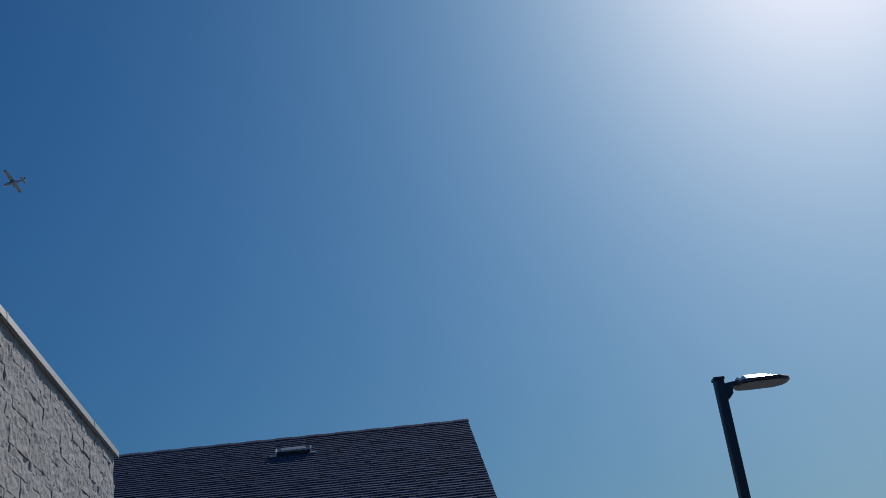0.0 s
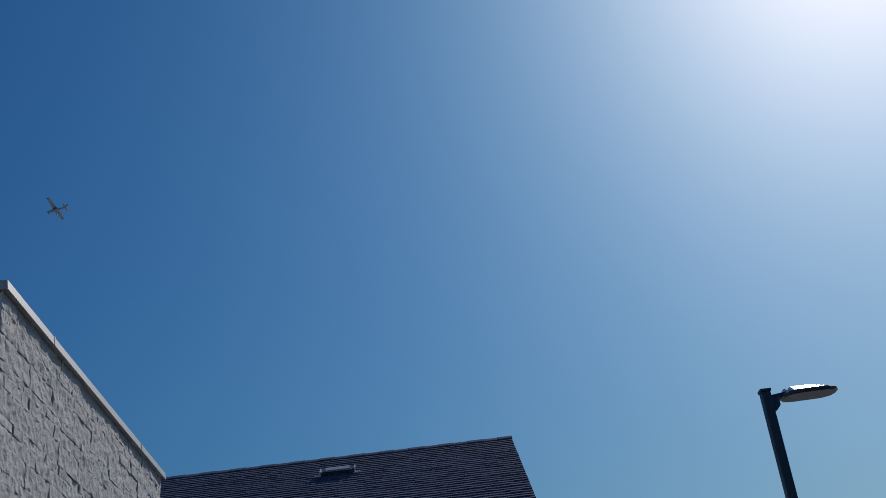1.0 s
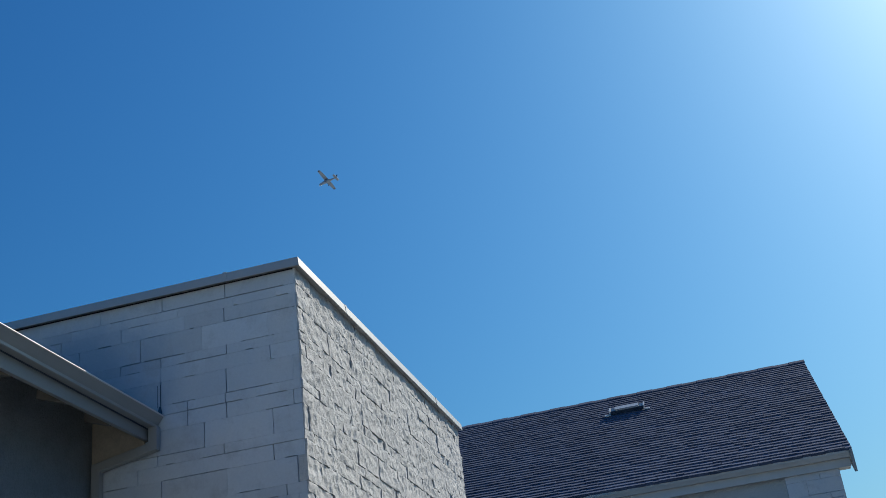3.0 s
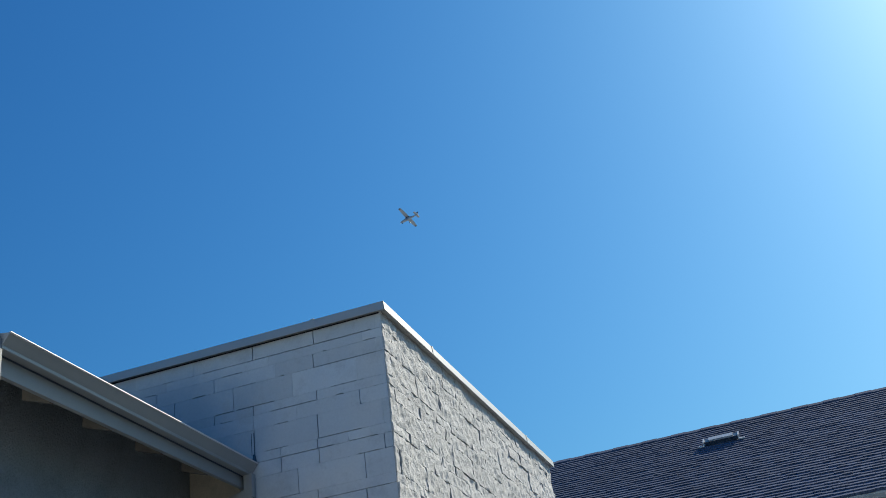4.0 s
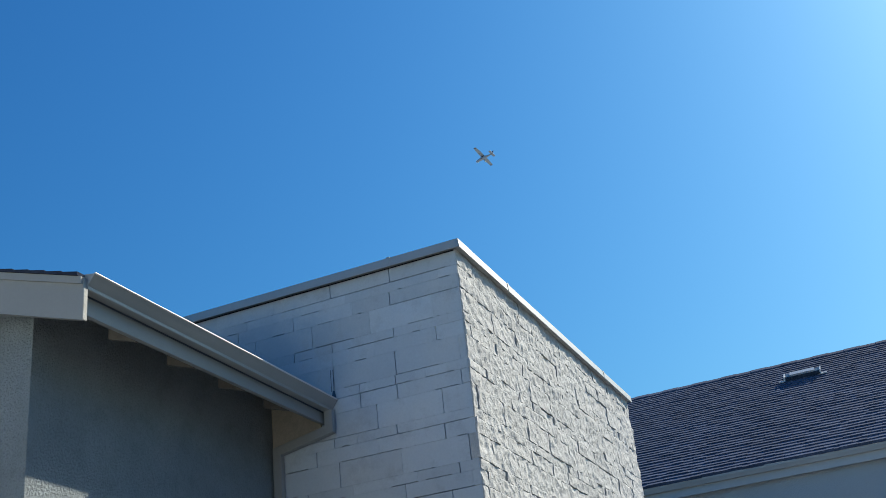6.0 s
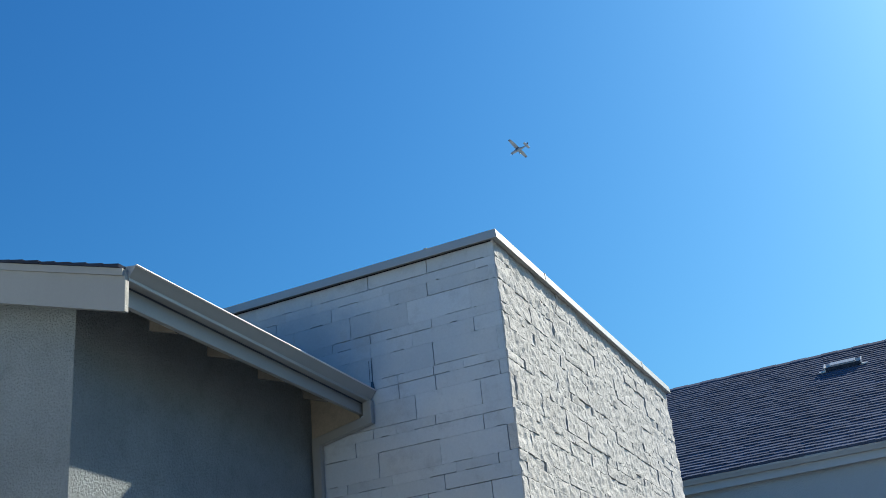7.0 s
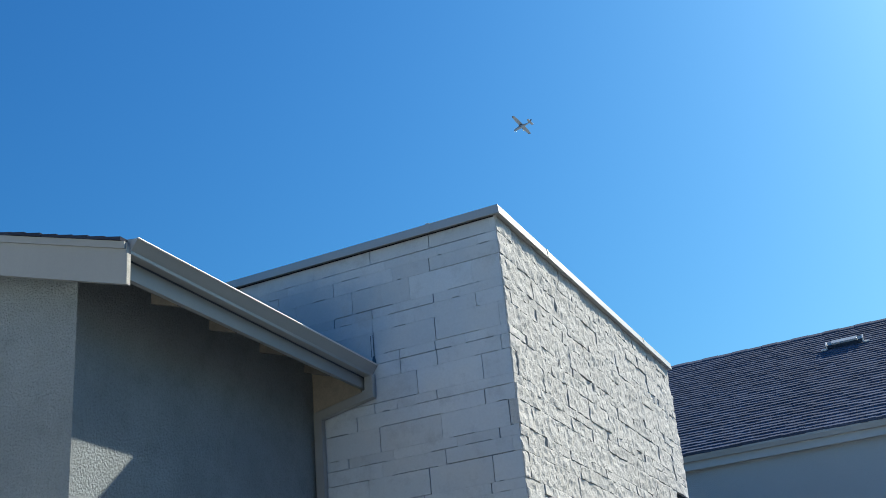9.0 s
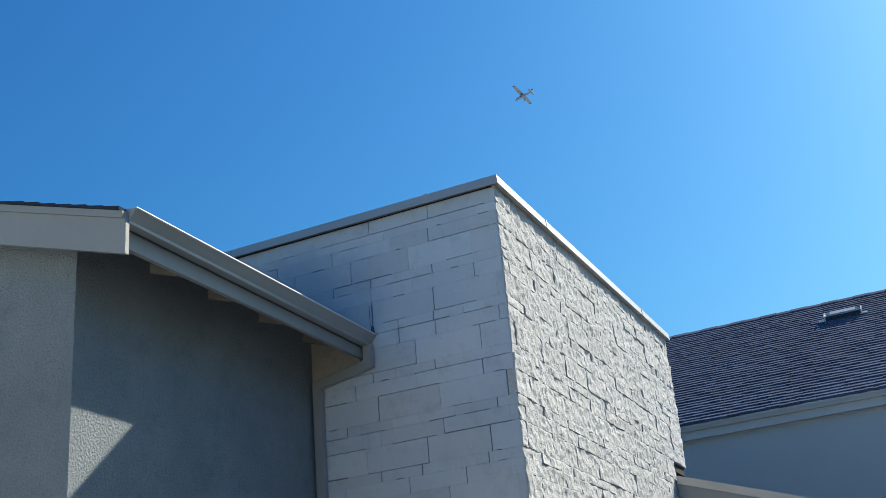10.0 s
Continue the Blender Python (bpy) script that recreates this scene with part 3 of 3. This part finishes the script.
for k in range(46):
    x = AX0 + k * 0.311
    b = bmesh.new()
    h = 0.008 * (k % 2)
    prism(b, [(RY - 0.14, RZ - 0.14 * SL + 0.022 + h), (RY, RZ + 0.018 + h), (RY + 0.14, RZ - 0.14 * SL + 0.022 + h), (RY + 0.14, RZ - 0.14 * SL), (RY, RZ - 0.005 + h), (RY - 0.14, RZ - 0.14 * SL)], 0, x, min(x + 0.32, AX1 + 0.01))
    part("ridge_shingle", b, SHINGLE, annex)
b = bmesh.new()
prism(b, [(EY + 0.11, EZ - 0.015), (EY + 0.11, EZ - 0.125), (EY + 0.05, EZ - 0.125), (EY + 0.035, EZ - 0.10), (EY + 0.008, EZ - 0.065), (EY, EZ - 0.03), (EY, EZ - 0.012), (EY + 0.014, EZ - 0.012)], 0, AX0 + 0.02, AX1 - 0.05)
part("gutter", b, PALE_TRIM, annex, "pale grey painted metal gutter")
part("fascia", box(bmesh.new(), AX0 + 0.02, AX1 - 0.06, EY + 0.11, EY + 0.15, EZ - 0.255, EZ - 0.02), PALE_TRIM, annex)
part("soffit", box(bmesh.new(), AX0 + 0.02, AX1 - 0.06, EY + 0.15, EY + 0.42, EZ - 0.235, EZ - 0.215), PALE_TRIM, annex)
for s in (1, -1):
    pts = [(EY - 0.06, EZ - 0.045), (RY, RZ - 0.012), (RY, RZ - 0.36), (EY - 0.04, EZ - 0.385)]
    pts = pts if s > 0 else [(2 * RY - y, z) for y, z in pts]
    part("barge_board", prism(bmesh.new(), pts, 0, AX1 - 0.045, AX1 - 0.004), TRIM, annex)

# stone pier under the eave
pier = part("stone_pier", box(bmesh.new(), 4.23, 5.03, 9.69, 10.3, 0, 5.575), MORTAR, annex, "corner pier faced with painted ashlar")

# ---- roof vent ----
vent = thing("roof_vent", "low pale metal roof vent on white brackets", "vent", (1.72, 13.1, EZ + SL * (13.1 - EY)))


def on_roof(x, s, h):
    """A point over the front slope: s metres up the slope from the eave, h off it."""
    n = math.hypot(1, SL)
    return Vector((x, EY + s / n - h * SL / n, EZ + s * SL / n + h / n))


def roof_plate(bm, x0, x1, s0, s1, h0, h1, thick):
    return slab(bm, [on_roof(x0, s0, h0), on_roof(x1, s0, h0), on_roof(x1, s1, h1), on_roof(x0, s1, h1)], thick)


def roof_box(bm, x0, x1, s0, s1, h0, h1):
    vs = [bm.verts.new(on_roof(x, s, h)) for x in (x0, x1) for s in (s0, s1) for h in (h0, h1)]
    for f in ((0, 1, 3, 2), (4, 6, 7, 5), (0, 4, 5, 1), (2, 3, 7, 6), (0, 2, 6, 4), (1, 5, 7, 3)):
        bm.faces.new([vs[i] for i in f])
    return bm


S0, VX = 4.36, -0.01
part("hood", roof_box(bmesh.new(), VX + 1.49, VX + 1.96, S0 + 0.02, S0 + 0.20, 0.108, 0.120), ZINC, vent)
part("front_flap", roof_box(bmesh.new(), VX + 1.49, VX + 1.96, S0 + 0.010, S0 + 0.02, 0.085, 0.120), ZINC, vent)
for x0, x1 in ((1.40, 1.489), (1.961, 2.05)):
    part("side_louvre", roof_box(bmesh.new(), VX + x0, VX + x1, S0 + 0.01, S0 + 0.22, 0.03, 0.092), DARK_METAL, vent)
part("throat", roof_box(bmesh.new(), VX + 1.42, VX + 2.03, S0 + 0.03, S0 + 0.21, -0.01, 0.08), DARK_METAL, vent)
for x, sgn in ((1.385, -1), (2.065, 1)):
    b = bmesh.new()
    roof_box(b, VX + x - 0.012, VX + x + 0.012, S0 - 0.02, S0 + 0.01, 0.02, 0.112)
    roof_box(b, VX + x - 0.012, VX + x + 0.012, S0 + 0.01, S0 + 0.22, 0.098, 0.112)
    xa, xb = sorted((VX + x, VX + x + sgn * 0.11))
    roof_box(b, xa, xb, S0 - 0.04, S0 + 0.0, 0.018, 0.040)
    part("bracket", b, WHITE_METAL, vent, "white L-shaped bracket")

# the building stands a little askew to the tower
pivot = Matrix.Translation((5.3, 9.5, 0))
ASKEW = pivot @ pose(0, 0, 0, 0, 0, -0.8) @ pivot.inverted()
# ---- sloping canopy beside the tower ----
canopy = thing("canopy", "sloping canopy with a pale metal edge beside the stone wall", "canopy", (1.6, 6.5, 0))
CZ, CS = 4.15, -0.335
part("canopy_roof", slab(bmesh.new(), [(0.04, 5.12, CZ - 0.02), (3.2, 5.12, CZ - 0.02 + 3.16 * CS), (3.2, 8.6, CZ - 0.02 + 3.16 * CS), (0.04, 8.6, CZ - 0.02)], 0.06), SHINGLE, canopy)
part("edge_trim", prism(bmesh.new(), [(0.04, CZ), (3.22, CZ + 3.18 * CS), (3.22, CZ + 3.18 * CS - 0.10), (0.04, CZ - 0.10)], 1, 5.08, 5.118), COPING, canopy)
part("edge_board", prism(bmesh.new(), [(0.04, CZ - 0.10), (3.20, CZ + 3.16 * CS - 0.10), (3.20, CZ + 3.16 * CS - 0.30), (0.04, CZ - 0.30)], 1, 5.10, 5.13), TRIM, canopy)
for y in (5.25, 8.45):
    part("post", box(bmesh.new(), 3.0, 3.12, y - 0.06, y + 0.06, 0.12, CZ + 3.0 * CS - 0.06, 0.006), TRIM, canopy)

# ---- parking lamp ----
lamp = thing("street_lamp", "dark square lamp post with a flat LED head", "street lamp", (7.3, 3.4, 0))
part("base", box(bmesh.new(), 7.02, 7.58, 3.12, 3.68, 0.0, 0.62, 0.02), CONCRETE, lamp, "round-edged concrete footing")
part("post", box(bmesh.new(), 7.242, 7.348, 3.347, 3.453, 0.62, 5.53, 0.010), DARK_METAL, lamp)
part("post_cap", box(bmesh.new(), 7.232, 7.358, 3.337, 3.463, 5.53, 5.562, 0.006), DARK_METAL, lamp)
b = bmesh.new()
prism(b, [(7.348, 5.485), (7.47, 5.500), (7.53, 5.508), (7.59, 5.500), (7.59, 5.485), (7.47, 5.455), (7.43, 5.45), (7.425, 5.36), (7.38, 5.31), (7.348, 5.30)], 1, 3.362, 3.438)
part("arm", b, DARK_METAL, lamp)
b = bmesh.new()
head = [(7.46, -0.06), (7.51, -0.14), (7.63, -0.165), (7.97, -0.165), (8.06, -0.12), (8.095, -0.05), (8.095, 0.05), (8.06, 0.12), (7.97, 0.165), (7.63, 0.165), (7.51, 0.14), (7.46, 0.06)]
rings = [[b.verts.new((7.78 + (x - 7.78) * k, 3.4 + y * k, z + (x - 7.78) * 0.02 - 0.018)) for x, y in head] for k, z in ((0.985, 5.462), (1.0, 5.468), (1.0, 5.486), (0.93, 5.502), (0.72, 5.514))]
for r in range(4):
    for i in range(12):
        b.faces.new((rings[r][i], rings[r][(i + 1) % 12], rings[r + 1][(i + 1) % 12], rings[r + 1][i]))
b.faces.new(rings[0])
b.faces.new(rings[4])
part("lamp_head", b, LAMP_SHELL, lamp, "grey cast lamp head")
# added ridge, its slope pitched to throw the sun's glint down to the lot
b = bmesh.new()
ridge = [(3.245, 5.482), (3.25, 5.494), (3.385, 5.585), (3.415, 5.585), (3.55, 5.494), (3.555, 5.482)]
rings = [[b.verts.new((x, 3.4 + (y - 3.4) * k, 5.482 + (z - 5.482) * k)) for y, z in ridge] for x, k in ((7.55, 0.55), (7.59, 0.8), (7.77, 0.8), (8.03, 0.45))]
for r in range(3):
    for i in range(6):
        b.faces.new((rings[r][i], rings[r][(i + 1) % 6], rings[r + 1][(i + 1) % 6], rings[r + 1][i]))
b.faces.new(rings[0])
b.faces.new(rings[3])
part("driver_housing", b, BRIGHT_METAL, lamp, "bright metal ridge added on the head to catch the sun's glint")
b = bmesh.new()
glass = [[b.verts.new((7.78 + (x - 7.78) * k, 3.4 + y * k, z + (x - 7.78) * 0.02 - 0.018)) for x, y in head] for k, z in ((0.90, 5.455), (0.93, 5.4615))]
for i in range(12):
    b.faces.new((glass[0][i], glass[0][(i + 1) % 12], glass[1][(i + 1) % 12], glass[1][i]))
b.faces.new(glass[0])
b.faces.new(glass[1])
part("lens", b, LENS, lamp, "frosted grey lens")
# cap whose glint is put into its near-white colour
b = tube(bmesh.new(), (7.525, 3.4, 5.490), (7.525, 3.4, 5.525), 0.040, 0.038, 16)
tube(b, (7.525, 3.4, 5.5252), (7.525, 3.4, 5.545), 0.037, 0.018, 16)
part("photocell", b, GLINT_PALE, lamp, "small photocell cap coloured near-white for its glint")

# ---- light aircraft ----
AZ, EL, DIST = -18.45, 29.6, 455.0
plane = new("light_aircraft")
tagged(plane, "small white high-wing propeller aircraft banking in the sky", "aircraft")
AIR = []


def airpart(name, bm, mat, parent=None):
    me = bpy.data.meshes.new(name)
    bmesh.ops.recalc_face_normals(bm, faces=bm.faces)
    bm.to_mesh(me)
    bm.free()
    me.materials.append(mat)
    ob = new(name, me)
    ob.parent = parent or plane
    return ob


# built with the nose towards +x, the left wing towards +y and the top towards +z
b = bmesh.new()
stations = [(4.0, 0.22, 0.0), (3.7, 0.48, 0.0), (2.6, 0.62, 0.05), (1.2, 0.72, 0.25), (-0.6, 0.68, 0.25), (-1.6, 0.42, 0.15), (-4.0, 0.14, 0.25)]
rings = [[b.verts.new((x, r * 0.85 * math.cos(i * math.pi / 6), zc + r * math.sin(i * math.pi / 6))) for i in range(12)] for x, r, zc in stations]
for k in range(len(rings) - 1):
    for i in range(12):
        b.faces.new((rings[k][i], rings[k][(i + 1) % 12], rings[k + 1][(i + 1) % 12], rings[k + 1][i]))
b.faces.new(rings[0])
b.faces.new(rings[-1])
airpart("fuselage", b, AIRFRAME)
for s in (1, -1):
    def wing_section(y, lead, chord, z, t):
        return [(lead, s * y, z), (lead - chord * 0.3, s * y, z + t), (lead - chord, s * y, z), (lead - chord * 0.4, s * y, z - t * 0.4)]
    b = bmesh.new()
    secs = [wing_section(0.0, 1.55, 1.65, 1.0, 0.14), wing_section(2.8, 1.55, 1.65, 1.06, 0.13), wing_section(5.5, 1.35, 1.12, 1.14, 0.07)]
    rs = [[b.verts.new(p) for p in sec] for sec in secs]
    for k in range(2):
        for i in range(4):
            b.faces.new((rs[k][i], rs[k][(i + 1) % 4], rs[k + 1][(i + 1) % 4], rs[k + 1][i]))
    b.faces.new(rs[0])
    b.faces.new(rs[2])
    airpart("wing", b, AIRFRAME)
    tip = [[(lead, s * y, z), (lead - chord * 0.3, s * y, z + t), (lead - chord, s * y, z), (lead - chord * 0.4, s * y, z - t * 0.4)] for y, lead, chord, z, t in ((5.0, 1.40, 1.24, 1.125, 0.085), (5.62, 1.32, 0.95, 1.143, 0.06))]
    b = bmesh.new()
    rs = [[b.verts.new(p) for p in sec] for sec in tip]
    for i in range(4):
        b.faces.new((rs[0][i], rs[0][(i + 1) % 4], rs[1][(i + 1) % 4], rs[1][i]))
    b.faces.new(rs[0])
    b.faces.new(rs[1])
    airpart("wing_tip", b, AIRTRIM)
    airpart("wing_strut", tube(bmesh.new(), (0.9, s * 0.6, -0.25), (0.9, s * 2.6, 0.98), 0.06, 0.06, 8), AIRFRAME)
    airpart("gear_leg", tube(bmesh.new(), (0.4, s * 0.4, -0.3), (0.3, s * 1.15, -1.05), 0.07, 0.05, 8), AIRTRIM)
    airpart("wheel", tube(bmesh.new(), (0.3, s * 1.08, -1.1), (0.3, s * 1.26, -1.1), 0.22, 0.22, 14), AIRTRIM)
    airpart("tailplane", prism(bmesh.new(), [(-3.1, 0), (-3.3, s * 1.7), (-4.2, s * 1.7), (-4.2, 0)], 2, 0.28, 0.36), AIRFRAME)
airpart("fin", prism(bmesh.new(), [(-2.6, 0.35), (-3.7, 1.75), (-4.35, 1.75), (-4.15, 0.3)], 1, -0.05, 0.05), AIRTRIM)
airpart("nose_leg", tube(bmesh.new(), (3.0, 0, -0.3), (3.1, 0, -1.0), 0.05, 0.05, 8), AIRTRIM)
airpart("nose_wheel", tube(bmesh.new(), (3.1, -0.07, -1.1), (3.1, 0.07, -1.1), 0.18, 0.18, 14), AIRTRIM)
airpart("spinner", tube(bmesh.new(), (4.0, 0, 0), (4.35, 0, 0), 0.2, 0.03, 12), AIRTRIM)
airpart("propeller", box(bmesh.new(), 4.08, 4.12, -0.07, 0.07, -0.95, 0.95), AIRTRIM)
airpart("side_window", box(bmesh.new(), 0.2, 1.5, -0.63, 0.63, 0.45, 0.78), AIRTRIM)
az, el = radians(AZ), radians(EL)
sight = Vector((math.sin(az) * math.cos(el), math.cos(az) * math.cos(el), math.sin(el)))
right = Vector((math.cos(az), -math.sin(az), 0))
up = right.cross(sight)
nose = ((right * -0.9475 + up * -0.3207) * 0.872 + sight * 0.489).normalized()
left = ((right * -0.6036 + up * 0.797) * 0.872 - sight * 0.489).normalized()
top = nose.cross(left).normalized()
left = top.cross(nose)
eye = Vector((3.36, -8.83, 1.6))
plane.matrix_world = Matrix.Translation(eye + sight * DIST) @ Matrix((nose, left, top)).transposed().to_4x4()

# ---- facing blocks, laid last ----
for index, (kind, row, z0, z1) in enumerate(courses()):
    js = bond(index, -TX)
    for k in range(len(js) - 1):
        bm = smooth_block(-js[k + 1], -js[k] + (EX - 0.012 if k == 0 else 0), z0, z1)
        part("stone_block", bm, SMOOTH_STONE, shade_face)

low_verts, low_faces = [], []
for kind, row, z0, z1 in courses():
    end = TY if z0 > 4.2 else 5.16
    js = sunny_bond(kind, row, end)
    for k in range(len(js) - 1):
        bm = split_block(js[k] + (0.0004 if k == 0 else 0), js[k + 1], z0, z1, 0.013 if z0 > 2.9 else 0.03)
        if z0 > 2.9:
            part("split_block", bm, SPLIT_STONE, sun_face)
        else:
            n = len(low_verts)
            bm.verts.index_update()
            low_verts += [tuple(v.co) for v in bm.verts]
            low_faces += [tuple(n + v.index for v in f.verts) for f in bm.faces]
            bm.free()
me = bpy.data.meshes.new("lower_split_blocks")
me.from_pydata(low_verts, [], low_faces)
me.materials.append(SPLIT_STONE)
tagged(child_of(new("lower_split_blocks", me), sun_face), kind="stuff")

z, k = 5.565, 0
while z > 0.2:
    h = (0.14, 0.226, 0.09, 0.226)[k % 4]
    js = (0.0, (0.52, 0.30, 0.62, 0.42)[k % 4], 0.83)
    for i in range(2):
        b = bmesh.new()
        box(b, 4.215 + js[i] + 0.002, 4.215 + js[i + 1] - 0.0005, 9.66, 9.75, z - h + rng.choice((0.0006, 0.004)), z - 0.0005, 0.002)
        part("stone_block", b, SMOOTH_STONE, pier)
    z -= h
    k += 1

for ob in (annex, vent):
    ob.matrix_basis = ASKEW @ ob.matrix_basis
